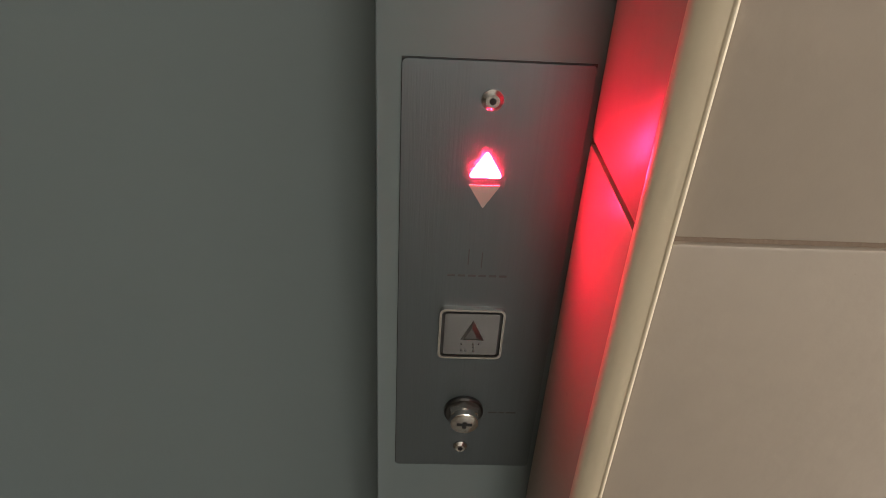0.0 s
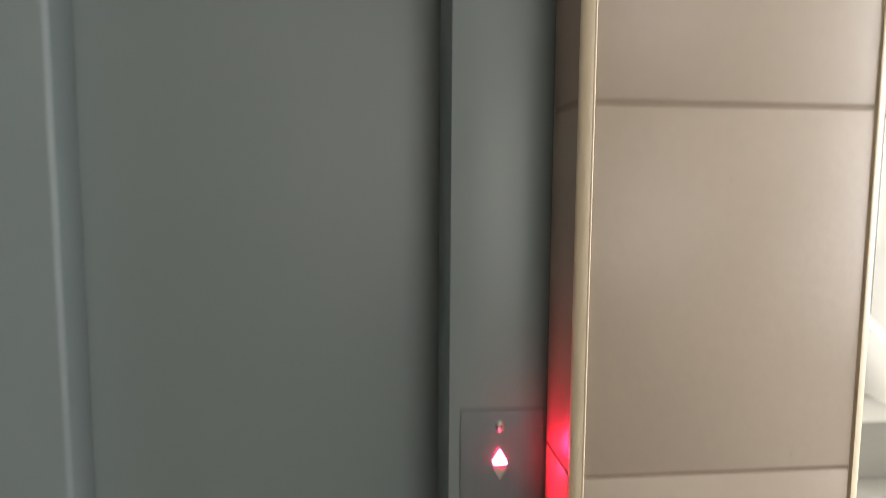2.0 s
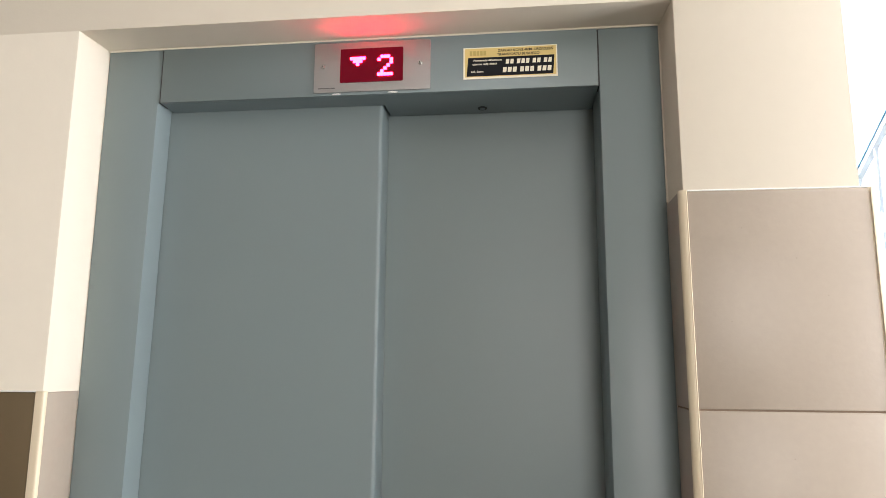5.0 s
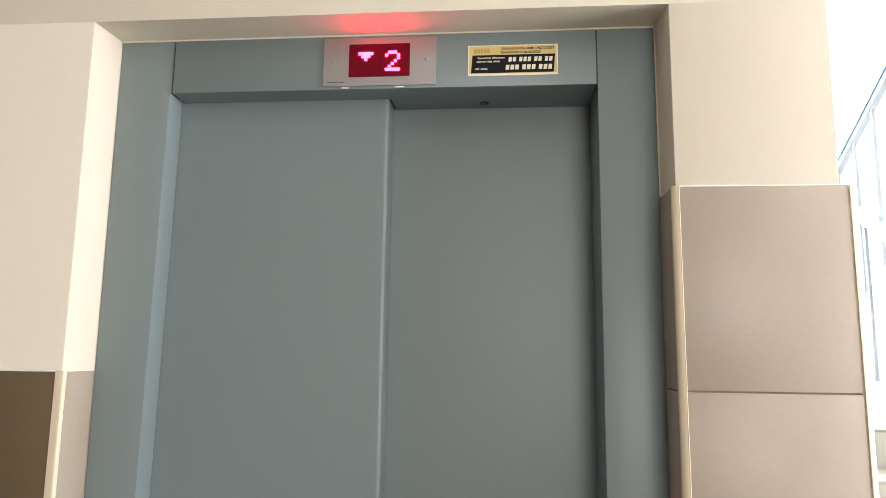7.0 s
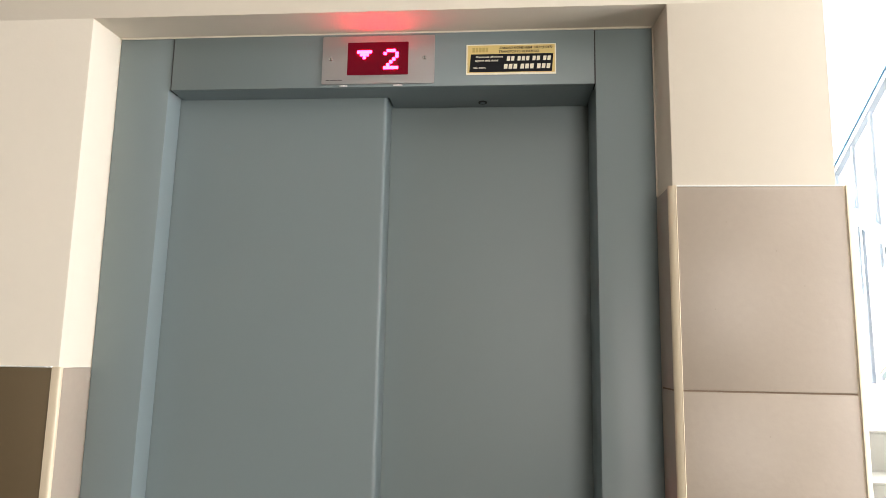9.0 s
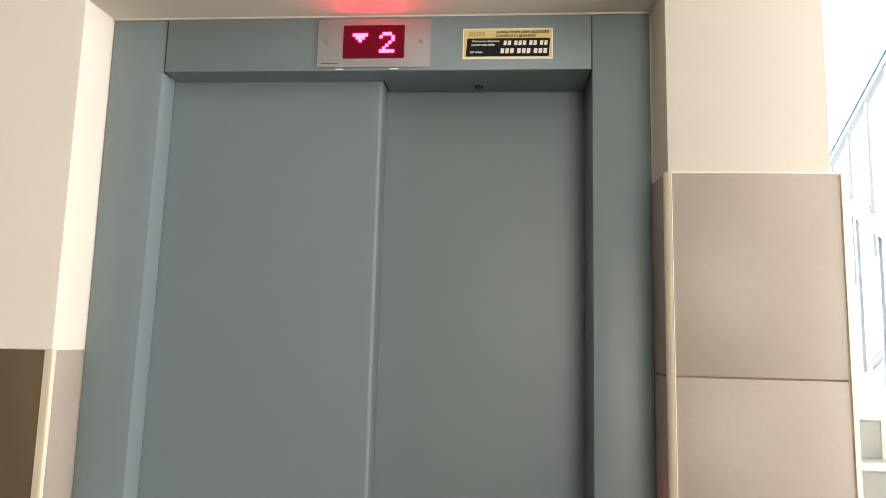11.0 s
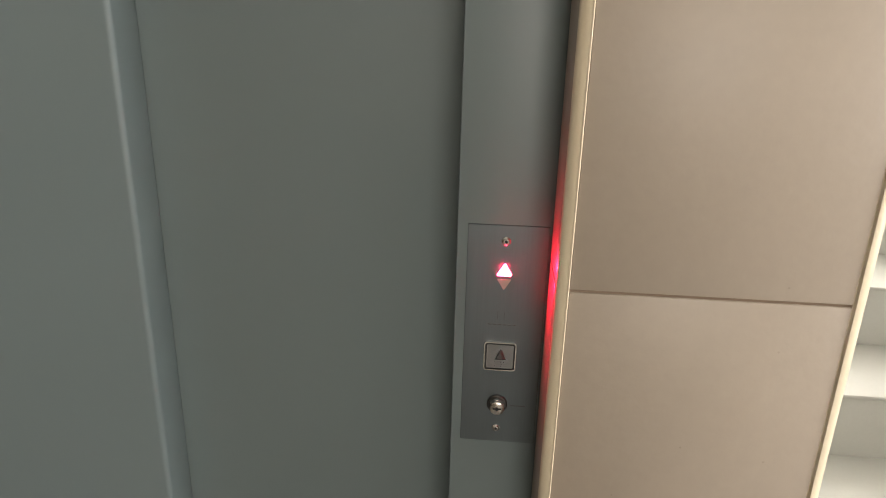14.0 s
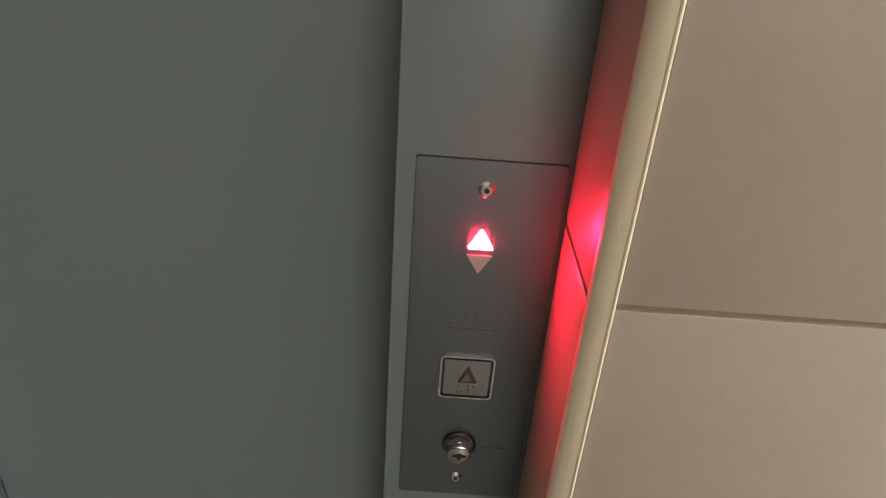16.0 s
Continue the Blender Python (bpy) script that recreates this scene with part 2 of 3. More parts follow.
solid("wall_stair", boxes((1.19, PIER, 0.345, 3.7, 0, 5.3), (1.19, PIER, FRONT, 0.34, CEIL + 0.2, 5.3)), WHITE_WALL, "white plastered stairwell wall", "wall", "structure")
# end wall with the tall stair window (x 1.4..3.55, z 1.7..5.1)
solid("wall_end", boxes((1.19, 1.4, 3.7, 3.85, 0, 5.3), (3.55, 3.75, 3.7, 3.85, 0, 5.3), (1.4, 3.55, 3.7, 3.85, 0, 1.7), (1.4, 3.55, 3.7, 3.85, 5.1, 5.3)),
      WHITE_WALL, "white plastered stairwell end wall with a tall window", "wall", "structure")
solid("wall_over_landing", boxes((PIER, 3.6, FRONT - 0.12, FRONT, CEIL + 0.2, 5.3)), WHITE_WALL, "white wall closing the storey above", "wall", "structure")
solid("ceiling_stair", boxes((1.19, 3.75, FRONT - 0.12, 3.85, 5.3, 5.45)), WHITE_WALL, "white stairwell ceiling", "ceiling", "structure")


# unseen dado behind the camera, brown to darken reflections in door and call panel
solid("dado_back", boxes((-9.19, 1.1, -4.2, -4.19, 0, 1.41), (2.5, 4.19, -4.2, -4.19, 0, 1.41), (1.1, 2.5, -4.2, -4.19, 0, 0.95)), BROWN_TILE, "unseen brown dado, added to darken reflections", "wall tiles", "structure")
solid("dado_left", boxes((-9.2, -9.19, -4.19, FRONT - 0.01, 0, 1.41)), TILE, "unseen taupe dado added on the far left wall", "wall tiles", "structure")


def window(name, horizontal, at, a0, a1, z0, z1, label):
    """A white framed window: at is the wall's inner face; a runs along the wall."""
    def place(u0, u1, d0, d1, w0, w1):
        return (at + d0, at + d1, u0, u1, w0, w1) if horizontal == "y" else (u0, u1, at + d0, at + d1, w0, w1)
    w = thing(name, (at + 0.08, (a0 + a1) / 2, z0) if horizontal == "y" else ((a0 + a1) / 2, at + 0.08, z0), label, "window", kind="structure")
    mid = (a0 + a1) / 2
    part("window_frame", boxes(place(a0, a0 + 0.06, 0.05, 0.11, z0, z1), place(a1 - 0.06, a1, 0.05, 0.11, z0, z1), place(a0 + 0.06, a1 - 0.06, 0.05, 0.11, z0, z0 + 0.06),
                               place(a0 + 0.06, a1 - 0.06, 0.05, 0.11, z1 - 0.06, z1), place(mid - 0.04, mid + 0.04, 0.05, 0.11, z0 + 0.06, z1 - 0.06)), PVC, w)
    for u0, u1 in ((a0 + 0.06, mid - 0.04), (mid + 0.04, a1 - 0.06)):
        part("pane", boxes(place(u0, u1, 0.078, 0.084, z0 + 0.06, z1 - 0.06)), GLASS, w).visible_shadow = False
    return w


window("window_1", "y", 4.2, -1.55, -0.25, 0.6, 2.5, "white plastic window in the outer wall")
window("window_3", "x", -4.35, 1.1, 2.5, 0.95, 2.25, "white plastic window in the back wall")
window("window_2", "x", 3.7, 1.4, 3.55, 1.7, 5.1, "tall white stairwell window over the half landing")

solid("backdrop", boxes((-1.0, 6.0, 5.2, 5.25, 0.0, 8.0)), glowing("white_overcast_sky", (1.0, 1.0, 1.0), 3.0), "white overcast sky outside the stair window", "sky", "structure")

# ---- lift door: frame, leaves ----
frame_thing = thing("lift_door_frame", (0.45, 0.0, 0.0), "grey-blue enamelled steel lift door frame set in the niche", "door frame")
jamb = prism(bmesh.new(), [(LEFT + 0.001, 0.0), (-0.0285, 0.0), (-0.0040, 2.0), (-0.0012, 2.004), (-0.0012, TOP - 0.002), (LEFT + 0.001, TOP - 0.002)], 0.0, 0.057)
bmesh.ops.bevel(jamb, geom=[e for e in jamb.edges if all(v.co.y < 0.01 for v in e.verts)], offset=0.002, segments=2, profile=0.5, affect="EDGES")
part("jamb", jamb, DOOR, frame_thing)
part("jamb", boxes((0.9, RIGHT - 0.001, 0.0, 0.1235, 0.0, TOP - 0.002), bevel=0.002), DOOR, frame_thing)
header = part("header", boxes((0.0025, 0.8975, -0.003, 0.006, 2.0, TOP - 0.002), bevel=0.0012), DOOR, frame_thing)
part("soffit", boxes((0.0025, 0.8975, 0.0062, 0.0585, 2.0004, 2.012), (0.4665, 0.8975, 0.0585, 0.1235, 2.0004, 2.012)), DOOR, frame_thing, smooth=False)
part("seam", boxes((-0.001, 0.0022, 0.0005, 0.03, 2.0, TOP - 0.004), (0.8978, 0.901, 0.0005, 0.03, 2.0, TOP - 0.004)), SEAM, frame_thing)
hole = rod(bmesh.new(), (0.668, 0.094, 1.9985), (0.668, 0.094, 2.001), 0.0095, 20)
part("sensor_ring", hole, DARK, header, "small dark ring")
part("sensor_hole", rod(bmesh.new(), (0.668, 0.094, 1.9978), (0.668, 0.094, 2.0), 0.0055, 18), STEEL, header, "dull metal centre")


def door_leaf(x0, x1, y, edge, label):
    """A sliding leaf: the flat panel and the rounded, folded return on its closing side."""
    leaf = thing("lift_door_leaf", ((x0 + x1) / 2, y + 0.015, 0.012), label, "door leaf", group="lift door leaves")
    part("panel", boxes((x0, x1 - 0.010, y, y + 0.031, 0.012, 2.04)), DOOR, leaf)
    fold = boxes((x1 - 0.010, x1, y, y + edge, 0.012, 2.04))
    bmesh.ops.bevel(fold, geom=[e for e in fold.edges if all(v.co.x > x1 - 0.001 and v.co.y < y + 0.001 for v in e.verts)], offset=0.007, segments=5, profile=0.5, affect="EDGES")
    part("folded_edge", fold, DOOR, leaf)
    return leaf


door_leaf(-0.06, 0.461, 0.060, 0.0645, "closed grey-blue enamelled sliding door leaf, in front")
door_leaf(0.40, 0.96, 0.127, 0.032, "closed grey-blue enamelled sliding door leaf, behind the other")
solid("door_sill", boxes((0.0, 0.9, -0.09, 0.2, 0.0, 0.010), bevel=0.002), STEEL, "ribbed metal sill under the lift door", "door sill", "structure")

# ---- floor indicator over the door ----
ind = thing("floor_indicator", (0.4515, -0.003, 2.006), "brushed steel lift floor indicator with a glowing red display", "indicator")
DX0, DX1, DZ0, DZ1 = 0.386, 0.515, 2.025, 2.097
plate = part("faceplate", prism(bmesh.new(), rounded(0.332, 0.570, 2.006, 2.111, 0.002, 3), -0.0065, -0.0032), PLATE, ind, smooth=False)
part("display_window", prism(bmesh.new(), rounded(DX0, DX1, DZ0, DZ1, 0.002, 3), -0.0076, -0.0066), SMOKED, ind, "dark red display filter", smooth=False)
for sx in (0.350, 0.549):
    sc = part("screw", rod(bmesh.new(), (sx, -0.0066, 2.0615), (sx, -0.0092, 2.0615), 0.0048, 16, 0.0032), BRIGHT, ind)
    part("socket", rod(bmesh.new(), (sx, -0.0090, 2.0615), (sx, -0.0096, 2.0615), 0.0016, 6), DARK, sc)
PITCH = (DX1 - DX0) * 0.0485


def dots(rows, x, z, name, label):
    bm = bmesh.new()
    for r, row in enumerate(rows):
        for c, on in enumerate(row):
            if on == "1":
                cx, cz = x + c * PITCH, z - r * PITCH
                prism(bm, rounded(cx - PITCH * 0.52, cx + PITCH * 0.52, cz - PITCH * 0.52, cz + PITCH * 0.52, PITCH * 0.2, 2), -0.0085, -0.0078)
    part(name, bm, LED, ind, label, smooth=False)


dots(("01110", "10001", "00001", "00010", "00100", "01000", "11111"), DX0 + 0.0800, DZ1 - 0.0195, "digit", "glowing red number 2")
dots(("11111", "01110", "00100"), DX0 + 0.0235, DZ1 - 0.0215, "direction_arrow", "glowing red arrow pointing down")
part("maker_mark", boxes((0.341, 0.349, -0.0068, -0.0064, 2.0135, 2.0155), (0.350, 0.366, -0.0068, -0.0064, 2.0137, 2.0153), (0.367, 0.376, -0.0068, -0.0064, 2.0135, 2.0155)), ETCH, ind, smooth=False)
for bx, bw in ((0.379, 0.010), (0.494, 0.011)):
    bm = bmesh.new()
    bmesh.ops.create_icosphere(bm, subdivisions=2, radius=1, matrix=Matrix.Translation((bx, -0.0045, 2.0025)) @ Matrix.Diagonal((bw, 0.0022, 0.0014, 1)))
    solid("sealant_blob", bm, FOAM, "small white blob of sealant under the indicator", "sealant", group="sealant blobs")

# ---- service sticker on the header ----
stk = thing("service_sticker", (0.7285, -0.003, 2.022), "yellow and black lift service sticker with printed words", "sticker")
YS = -0.0035
part("backing", boxes((0.636, 0.8205, YS, -0.0031, 2.0225, 2.0885)), GOLD, stk, smooth=False)
part("border", boxes((0.636, 0.8205, YS - 0.0002, YS - 0.0001, 2.0225, 2.0265), (0.636, 0.6385, YS - 0.0002, YS - 0.0001, 2.0265, 2.0885), (0.818, 0.8205, YS - 0.0002, YS - 0.0001, 2.0265, 2.0885), (0.6385, 0.818, YS - 0.0002, YS - 0.0001, 2.0865, 2.0885)), PALE, stk, smooth=False)
part("black_field", prism(bmesh.new(), [(0.6425, 2.0282), (0.8120, 2.0282), (0.8150, 2.0672), (0.6455, 2.0672)], YS - 0.0004, YS - 0.0001), INK, stk, smooth=False)
# a plain emblem of five gold outlines
part("emblem", boxes(*[(0.6485 + 0.0068 * i, 0.6540 + 0.0068 * i, YS - 0.0003, YS - 0.0001, 2.0715, 2.0815) for i in range(5)]), OLIVE, stk, smooth=False)
lettering("ZAKŁAD KONS.-REM. URZĄDZEŃ", 0.7040, 2.0780, 0.0052, 0.1090, YS - 0.0005, INK, stk, "print", 0.15)
lettering("TRANSPORTU BLISKIEGO", 0.7030, 2.0698, 0.0052, 0.0830, YS - 0.0005, INK, stk, "print", 0.15)
lettering("Pogotowie dźwigowe", 0.6560, 2.0590, 0.0044, 0.0560, YS - 0.0008, PALE, stk, "print", 0.12)
lettering("czynne całą dobę", 0.6540, 2.0512, 0.0044, 0.0480, YS - 0.0008, PALE, stk, "print", 0.12)
lettering("tel. kom.", 0.6510, 2.0355, 0.0046, 0.0260, YS - 0.0008, PALE, stk, "print", 0.12)


def bars(x0, groups, z, h, w, gap, space):
    """Plain bars in groups, in place of a number."""
    x = x0
    for g in groups:
        for _ in range(g):
            part("number_bar", prism(bmesh.new(), [(x, z), (x + w, z), (x + w + 0.0012, z + h), (x + 0.0012, z + h)], YS - 0.0008, YS - 0.0005), PALE, stk, smooth=False)
            x += w + gap
        x += space


bars(0.7195, (2, 3, 2, 2), 2.0520, 0.0096, 0.0064, 0.0024, 0.0042)
bars(0.7135, (3, 3, 3), 2.0345, 0.0104, 0.0072, 0.0026, 0.0044)

# ---- landing call panel on the door frame ----
call = thing("call_panel", (0.9605, 0.0, 0.757), "brushed steel lift call panel with lit red up arrow", "call panel")
part("faceplate", prism(bmesh.new(), rounded(0.9135, 1.0105, 0.757, 1.058, 0.0025, 4), -0.0022, -0.0002), STEEL, call, smooth=False)
# dark sheet behind the faceplate paints the thin shade line round its edge
part("shadow_gap", boxes((0.9131, 1.0109, -0.0006, -0.00015, 0.7566, 1.0584)), SEAM, call, smooth=False)
CX = 0.9597


def screw(z, r, name="screw"):
    bm = rod(bmesh.new(), (CX, -0.0022, z), (CX, -0.0034, z), r, 24)
    rod(bm, (CX, -0.0034, z), (CX, -0.0052, z), r * 0.98, 24, r * 0.62)
    s = part(name, bm, BRIGHT, call, "domed steel screw")
    part("socket", rod(bmesh.new(), (CX, -0.0050, z), (CX, -0.0055, z), r * 0.34, 6), DARK, s)


screw(1.0385, 0.0058)
screw(0.7780, 0.0052)


def soft_triangle(tip, foot, half, r=0.0016, n=4):
    """A triangle with rounded corners: tip and foot heights, half its width."""
    pts = [Vector((CX - half, foot)), Vector((CX + half, foot)), Vector((CX, tip))]
    out = []
    for i in range(3):
        p, a, b = pts[i], pts[i - 1], pts[(i + 1) % 3]
        p0, p1 = p + (a - p).normalized() * r, p + (b - p).normalized() * r
        for k in range(n + 1):
            u = k / n
            q = p0 * (1 - u) ** 2 + p * 2 * u * (1 - u) + p1 * u ** 2
            out.append((q.x, q.y))
    return out


part("up_arrow", prism(bmesh.new(), soft_triangle(1.0098, 0.9942, 0.0092, 0.0026), -0.0030, -0.0023), ARROW_LIT, call, "glowing red arrow pointing up", smooth=False)
part("down_arrow", prism(bmesh.new(), soft_triangle(0.9750, 0.9895, 0.0087, 0.0008), -0.0030, -0.0023), ARROW_OFF, call, "unlit pale arrow pointing down", smooth=False)
# faint etched marks over the button
part("etched_mark", boxes(*[(0.9425 + 0.0062 * i, 0.9470 + 0.0062 * i, -0.00245, -0.0022, 0.9275, 0.9288) for i in range(6)], (0.9540, 0.9546, -0.00235, -0.0022, 0.936, 0.947), (0.9620, 0.9626, -0.00235, -0.0022, 0.934, 0.945)), ETCH, call, smooth=False)


def ring_outline(bm, outer, inner, y0, y1):
    """A flat frame between two outlines with as many points each."""
    n = len(outer)
    vo0, vo1 = ([bm.verts.new((x, y, z)) for x, z in outer] for y in (y0, y1))
    vi0, vi1 = ([bm.verts.new((x, y, z)) for x, z in inner] for y in (y0, y1))
    for i in range(n):
        j = (i + 1) % n
        bm.faces.new((vo0[i], vo0[j], vi0[j], vi0[i])), bm.faces.new((vo1[j], vo1[i], vi1[i], vi1[j]))
        bm.faces.new((vo0[j], vo0[i], vo1[i], vo1[j])), bm.faces.new((vi0[i], vi0[j], vi1[j], vi1[i]))
    bmesh.ops.recalc_face_normals(bm, faces=bm.faces)
    return bm


BX0, BX1, BZ0, BZ1 = 0.9392, 0.9802, 0.8645, 0.9045
button = part("button_bezel", ring_outline(bmesh.new(), rounded(BX0, BX1, BZ0, BZ1, 0.004), rounded(BX0 + 0.0015, BX1 - 0.0015, BZ0 + 0.0015, BZ1 - 0.0015, 0.0030), -0.0054, -0.0021), BRIGHT, call, "raised bright steel bezel")
part("light_ring", ring_outline(bmesh.new(), rounded(BX0 + 0.0018, BX1 - 0.0018, BZ0 + 0.0018, BZ1 - 0.0018, 0.0029), rounded(BX0 + 0.0034, BX1 - 0.0034, BZ0 + 0.0034, BZ1 - 0.0034, 0.0018), -0.0035, -0.0021), SEAM, button, "unlit dark light ring")
capm = prism(bmesh.new(), rounded(BX0 + 0.0035, BX1 - 0.0035, BZ0 + 0.0035, BZ1 - 0.0035, 0.0015), -0.0050, -0.0021)
part("push_cap", capm, CAP, button, "brushed steel push button", smooth=False)
tz = 0.8858


def tri(s, shift=0.0):
    return [(CX + 0.0008 + 0.0072 * a * s + shift, tz + b * s) for a, b in ((-1, -0.0056), (1, -0.0056), (0, 0.0098))]


bm = bmesh.new()
lower = [bm.verts.new((x, -0.0049, z)) for x, z in tri(1.08)]
upper = [bm.verts.new((x, -0.0068, z)) for x, z in tri(0.55, -0.0008)]
bm.faces.new(upper)
for i in range(3):
    bm.faces.new((lower[i], lower[(i + 1) % 3], upper[(i + 1) % 3], upper[i]))
bmesh.ops.recalc_face_normals(bm, faces=bm.faces)
part("relief_arrow", bm, RELIEF, button, "embossed up arrow", smooth=False)
# raised dots of touch print under the arrow
for dx, dz in ((-0.0056, 0.8768), (-0.0056, 0.8712), (-0.0028, 0.8710), (0.0018, 0.8768), (0.0054, 0.8768), (0.0022, 0.8740), (0.0022, 0.8710)):
    part("touch_dot", rod(bmesh.new(), (CX + dx, -0.0049, dz), (CX + dx, -0.0056, dz), 0.0008, 8, 0.0004), ETCH, button)

KZ = 0.8145
lock = part("key_switch", rod(rod(bmesh.new(), (CX, -0.0022, KZ), (CX, -0.0045, KZ), 0.0134, 32), (CX, -0.0045, KZ), (CX, -0.0056, KZ), 0.0134, 32, 0.0122), BLACKENED, call, "round key switch with a dark washer")
part("hex_nut", rod(bmesh.new(), (CX, -0.0056, KZ), (CX, -0.0105, KZ), 0.0116, 6, 0.0104), BRIGHT, lock)
part("lock_core", rod(rod(bmesh.new(), (CX, -0.0105, KZ), (CX, -0.0150, KZ), 0.0094, 28), (CX, -0.0150, KZ), (CX, -0.0158, KZ), 0.0094, 28, 0.0082), BRIGHT, lock)
part("key_slot", boxes((CX - 0.0052, CX + 0.0052, -0.0162, -0.0155, KZ - 0.0011, KZ + 0.0011), (CX - 0.0014, CX + 0.0014, -0.0163, -0.0154, KZ - 0.0032, KZ + 0.0026)), DARK, lock, smooth=False)
part("key_marking", boxes((0.9770, 0.9830, -0.00245, -0.0022, 0.8120, 0.8132), (0.9842, 0.9880, -0.00245, -0.0022, 0.8120, 0.8132), (0.9892, 0.9960, -0.00245, -0.0022, 0.8120, 0.8132)), ETCH, call, smooth=False)

# ---- staircase behind the pier ----
RISE, GO = 0.170, 0.285
SX0, SX1 = PIER, 2.40
stair = thing("staircase", (2.4, 1.5, 0.0), "pale terrazzo dog-leg staircase with white side kerbs", "staircase")


def nose(n):
    return 1.56 - (6 - n) * GO, RISE * n - 0.043


for n in range(1, 9):
    y, z = nose(n)
    st = part("step", boxes((SX0 + 0.002, SX1, y + 0.006, y + GO + 0.006, max(0, z - 0.34), z - 0.012), bevel=0.002), STEP, stair)
    part("tread", boxes((SX0 + 0.002, SX1, y, y + GO + 0.006, z - 0.012, z), bevel=0.004), STEP, st)
y9, z9 = nose(9)
part("half_landing", boxes((SX0 + 0.002, 3.598, y9, 3.698, z9 - 0.18, z9), bevel=0.004), STEP, stair)
UY = y9 - 0.03
for n in range(1, 10):
    y, z = UY - GO * (n - 1), z9 + RISE * n
    st = part("step", boxes((2.50, 3.598, y - GO - 0.012, y - 0.012, z - 0.34, z - 0.028), bevel=0.002), STEP, stair)
    part("tread", boxes((2.50, 3.598, y - GO - 0.012, y, z - 0.028, z), bevel=0.006), STEP, st)


def sloped(x0, x1, ya, yb, za, zb, height):
    """A kerb whose foot runs from (ya, za) to (yb, zb)."""
    bm = bmesh.new()
    v = [bm.verts.new((x, y, z)) for x in (x0, x1) for y, z in ((ya, za), (yb, zb), (yb, zb + height), (ya, za + height))]
    for f in ((0, 1, 2, 3), (7, 6, 5, 4), (0, 4, 5, 1), (1, 5, 6, 2), (2, 6, 7, 3), (3, 7, 4, 0)):
        bm.faces.new([v[i] for i in f])
    bmesh.ops.recalc_face_normals(bm, faces=bm.faces)
    return bm


SL = RISE / GO
part("kerb", sloped(2.401, 2.448, 0.10, 2.40, -0.55, -0.55 + SL * 2.30, 0.73), WHITE_WALL, stair, "white plastered stair kerb", smooth=False)
part("kerb", sloped(2.452, 2.499, UY, 0.0, 1.165, 1.165 + SL * UY, 0.42), WHITE_WALL, stair, "white plastered stair kerb", smooth=False)


bm = bmesh.new()
base = 1.155
v = [bm.verts.new((x, y, z)) for x in (2.452, 2.499) for y, z in ((UY, 0.0), (0.0, 0.0), (0.0, base + SL * UY), (UY, base))]
for f in ((0, 1, 2, 3), (7, 6, 5, 4), (0, 4, 5, 1), (1, 5, 6, 2), (2, 6, 7, 3), (3, 7, 4, 0)):
    bm.faces.new([v[i] for i in f])
bmesh.ops.recalc_face_normals(bm, faces=bm.faces)
part("spandrel_wall", bm, WHITE_WALL, stair, "white plastered wall under the upper flight", smooth=False)
part("edge_strip", sloped(2.4485, 2.4515, 1.98, 0.2, 1.355, 1.355 + SL * 1.78, 0.026), RAIL, stair, "grey strip along the upper flight", smooth=False)


def railing(x, ya, za, yb, zb, foot, first, bar, label):
    """A painted steel railing: blue cover and flat bar from (ya, za) to (yb, zb), upright bars that reach that far below; first: y of one of them; bar: a flat bar at their feet."""
    r = thing("stair_railing", (x, (ya + yb) / 2, min(za, zb) - foot), label, "railing", group="stair railings")
    part("handrail", sloped(x - 0.022, x + 0.022, ya, yb, za - 0.010, zb - 0.010, 0.022), HANDRAIL, r, "blue plastic handrail cover", smooth=False)
    part("top_bar", sloped(x - 0.016, x + 0.016, ya, yb, za - 0.044, zb - 0.044, 0.0338), RAIL, r, "pale flat steel bar", smooth=False)
    if bar:
        part("foot_bar", sloped(x - 0.016, x + 0.016, ya, yb, za - foot, zb - foot, 0.026), RAIL, r, "pale flat steel bar", smooth=False)
    low, high = min(ya, yb), max(ya, yb)
    y = first - 0.182 * int((first - low) / 0.182)
    while y < high:
        z = za + (zb - za) * (y - ya) / (yb - ya)
        part("baluster", boxes((x - 0.008, x + 0.008, y - 0.008, y + 0.008, z - foot + 0.01, z - 0.02), bevel=0.001), RAIL, r, smooth=False)
        y += 0.182
    for y, z in ((ya, za), (yb, zb)):
        part("post", boxes((x - 0.017, x + 0.017, y - 0.017, y + 0.017, z - foot - 0.01, z - 0.006), bevel=0.002), RAIL, r)


railing(2.425, 0.12, 0.955, 2.39, 0.955 + 0.62 * 2.27, 0.790, 1.46, False, "pale grey steel railing with a blue handrail beside the lower flight")
railing(2.475, 2.36, 2.430, 0.10, 2.430 + 0.60 * 2.26, 0.850, 1.775, True, "pale grey steel railing with a blue handrail beside the upper flight")

# ---- wall tiles, grout and corner trims ----
ROWS_R = (1.761, 1.3945, 1.0165, 0.645, 0.271, 0.0)
ROWS_L = (1.412, 1.050, 0.676, 0.302, 0.0)
JOINT = 0.0032


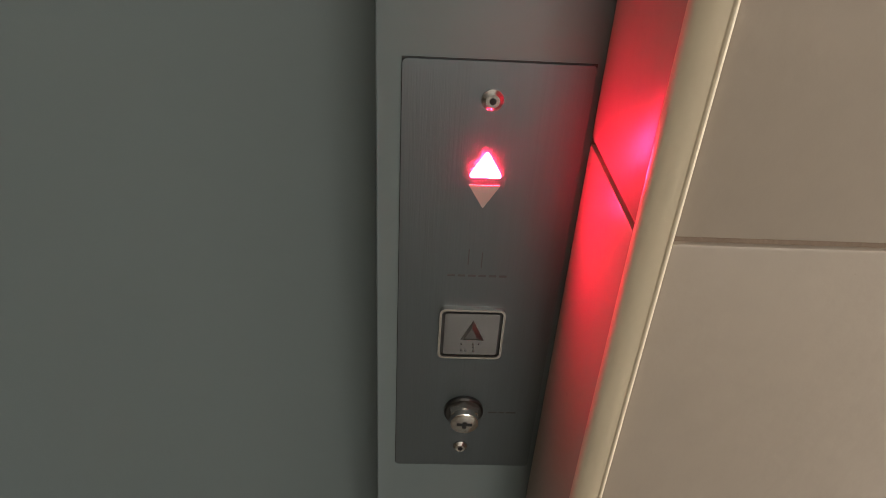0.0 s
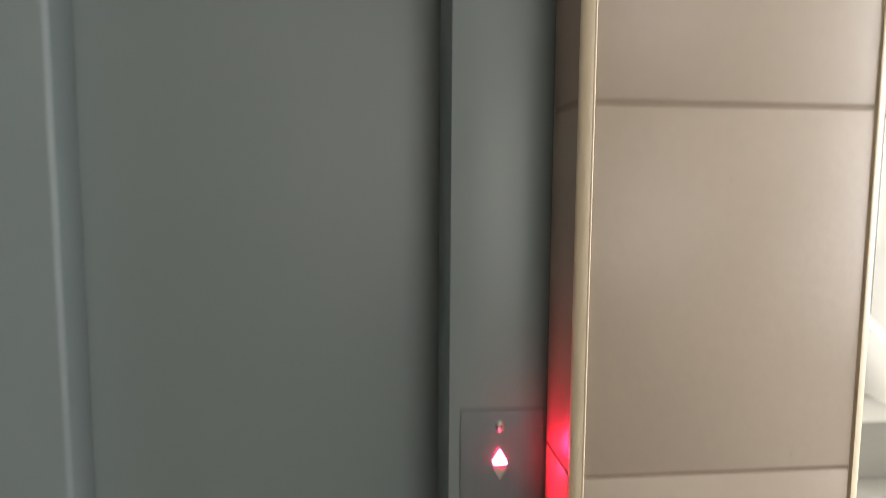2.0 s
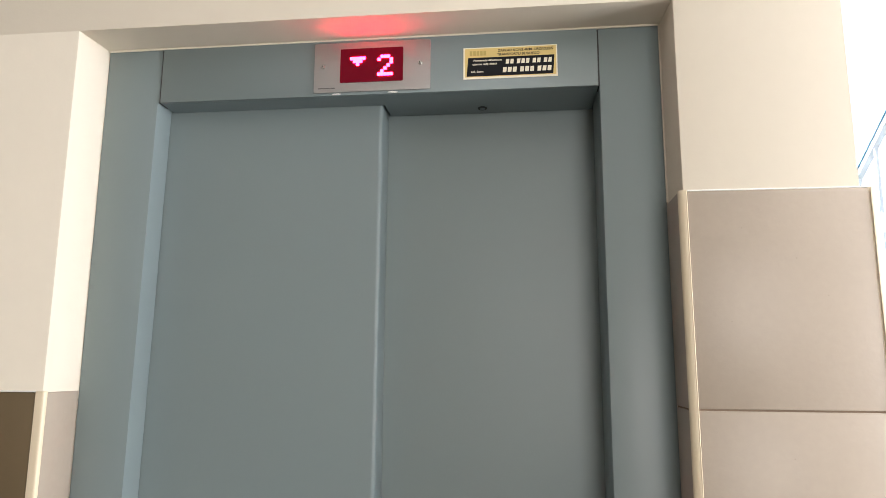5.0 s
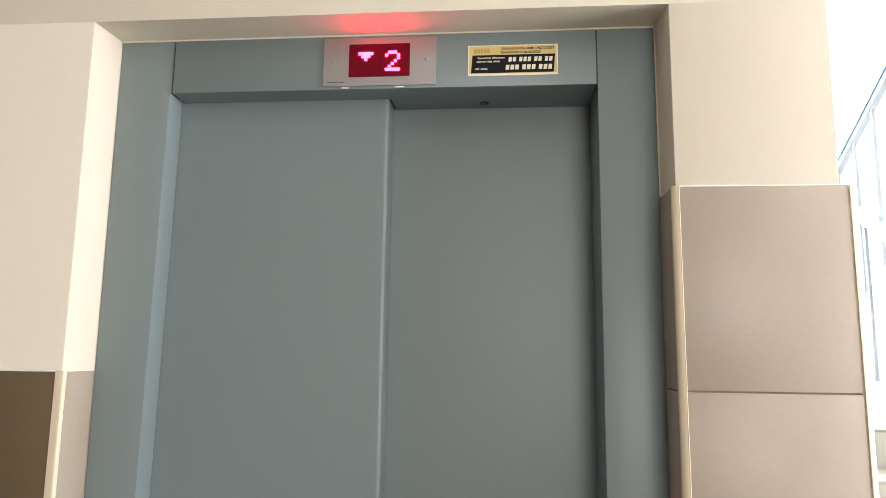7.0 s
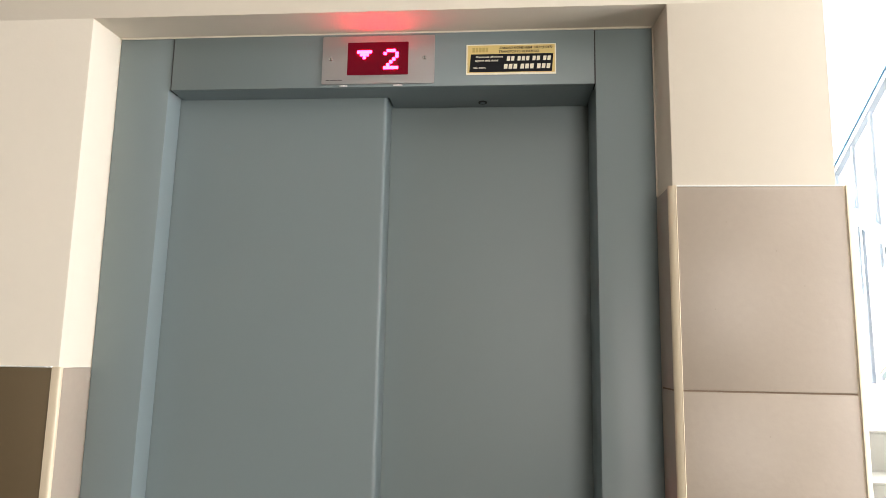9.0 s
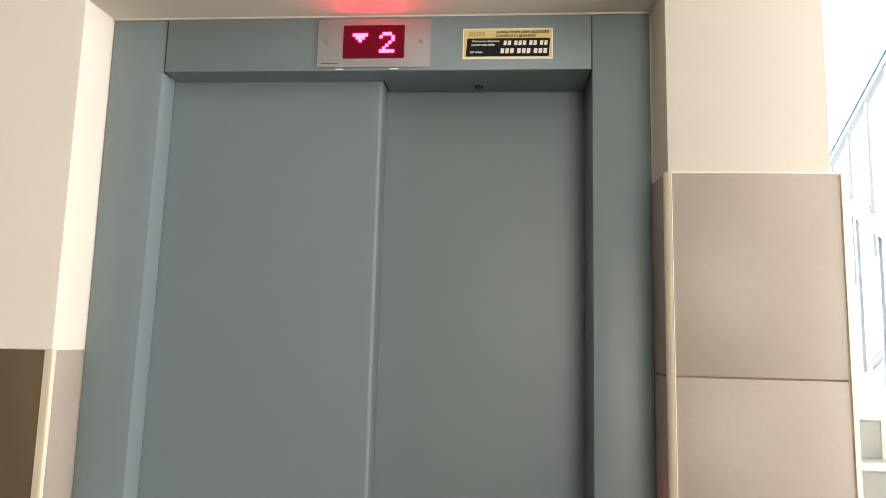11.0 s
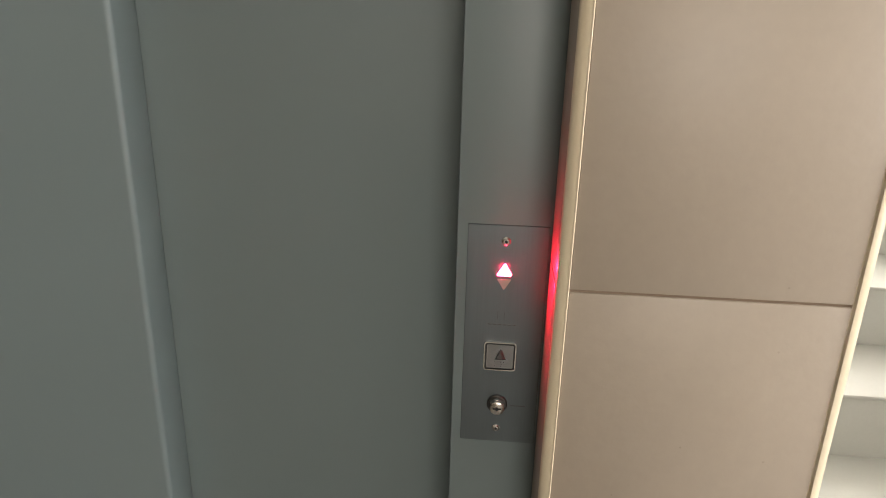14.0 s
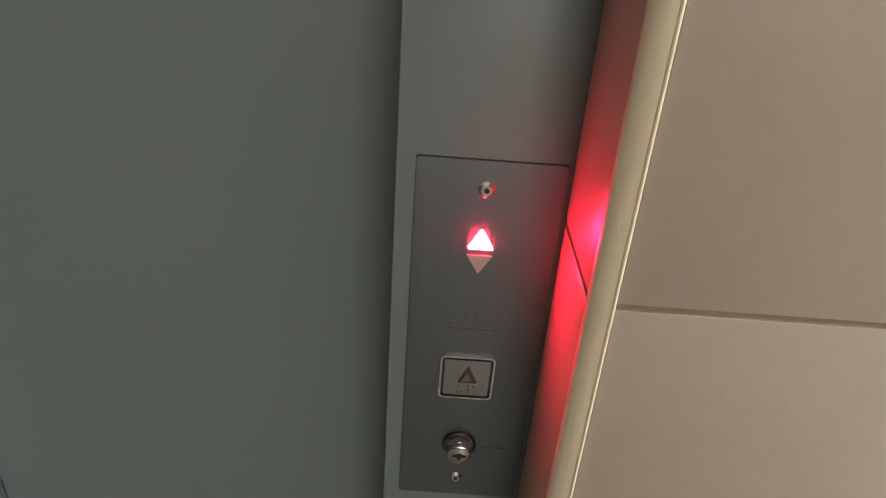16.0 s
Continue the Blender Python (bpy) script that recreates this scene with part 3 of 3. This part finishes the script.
def quarter_trim(name, cx, cy, sx, z1, r, deep, square=2.0, bead=False):
    """A quarter-round plastic edge with a thin lip: centre (cx, cy), bulging towards sx along x and towards the room."""
    bm = bmesh.new()
    pts = [(cx, cy)] + [(cx + sx * r * math.cos(a) ** (2 / square), cy - deep * math.sin(a) ** (2 / square)) for a in (radians(min(90 * i / 14, 89.999)) for i in range(15))]
    lo = [bm.verts.new((x, y, 0.0)) for x, y in pts]
    hi = [bm.verts.new((x, y, z1)) for x, y in pts]
    bm.faces.new(lo), bm.faces.new(hi[::-1])
    for i in range(len(pts)):
        j = (i + 1) % len(pts)
        bm.faces.new((lo[i], hi[i], hi[j], lo[j]))
    bmesh.ops.recalc_face_normals(bm, faces=bm.faces)
    if bead:
        rod(bm, (cx, cy - deep + 0.0002, 0.0), (cx, cy - deep + 0.0002, z1), 0.0012, 10)
    return solid(name, bm, TRIM, "cream plastic quarter-round tile edge trim", "tile trim", "structure")


quarter_trim("trim_1", 1.0264, -0.0910, -1, 1.763, 0.0126, 0.0102, bead=True)
quarter_trim("trim_2", 1.322, -0.087, 1, 1.763, 0.0145, 0.0145)
quarter_trim("trim_3", -0.1385, -0.0892, 1, 1.414, 0.0180, 0.0085, square=5.5)

# pale sealant along the top of the left-hand tiles
part("sealant_line", boxes((-2.0, -0.1392, FRONT - 0.0050, FRONT - 0.0003, 1.4124, 1.4150), bevel=0.0008), FOAM, wall_lift, "thin white sealant line", smooth=False)
part("sealant_line", boxes((1.0285, 1.3190, TILE_Y + 0.0004, FRONT - 0.0003, 1.7612, 1.7638), bevel=0.0008), FOAM, wall_lift, "thin white sealant line", smooth=False)
part("sealant_line", boxes((LEFT + 0.002, RIGHT - 0.002, -0.0045, -0.0004, TOP - 0.0038, TOP - 0.0002), bevel=0.0012), PLASTER, wall_lift, "cream sealant bead over the door frame", smooth=False)
part("sealant_line", boxes((RIGHT - 0.0025, RIGHT + 0.0015, -0.0045, -0.0004, 1.7645, TOP - 0.0040), bevel=0.0012), PLASTER, wall_lift, "cream sealant bead beside the door frame", smooth=False)
# grout beds
bed = part("grout", boxes((1.028, 1.320, TILE_Y + 0.0026, FRONT - 0.0002, 0, 1.7595), (1.0162, 1.0228, -0.089, -0.001, 0, 1.7595),
                          (-1.998, -0.139, FRONT - 0.0012, FRONT - 0.0002, 0, 1.4105), (LEFT - 0.006, LEFT + 0.0012, -0.088, -0.001, 0, 1.4105)), GROUT, wall_lift, "brown cement grout", smooth=False)
origin = world_origin(wall_lift)
tile_meshes = {}


def tile(x0, x1, y0, y1, z0, z1, mat=TILE):
    """One wall tile with eased edges; tiles of one size share a mesh."""
    size = tuple(round(v, 4) for v in (x1 - x0, y1 - y0, z1 - z0)) + (mat.name,)
    if size not in tile_meshes:
        bm = box(bmesh.new(), -size[0] / 2, size[0] / 2, -size[1] / 2, size[1] / 2, -size[2] / 2, size[2] / 2, bevel=0.0016, seg=2)
        tile_meshes[size] = finish(bm, "tile", mat, True)
    ob = new("tile", tile_meshes[size])
    ob.parent = wall_lift
    ob.location = Vector(((x0 + x1) / 2, (y0 + y1) / 2, (z0 + z1) / 2)) - origin


for top, low in zip(ROWS_R, ROWS_R[1:]):
    gap = JOINT if low else 0.0
    tile(1.0279, 1.3195, TILE_Y, FRONT - 0.0005, low + gap, top)
    tile(1.0138, 1.0225, -0.0908, -0.0015, low + gap, top)
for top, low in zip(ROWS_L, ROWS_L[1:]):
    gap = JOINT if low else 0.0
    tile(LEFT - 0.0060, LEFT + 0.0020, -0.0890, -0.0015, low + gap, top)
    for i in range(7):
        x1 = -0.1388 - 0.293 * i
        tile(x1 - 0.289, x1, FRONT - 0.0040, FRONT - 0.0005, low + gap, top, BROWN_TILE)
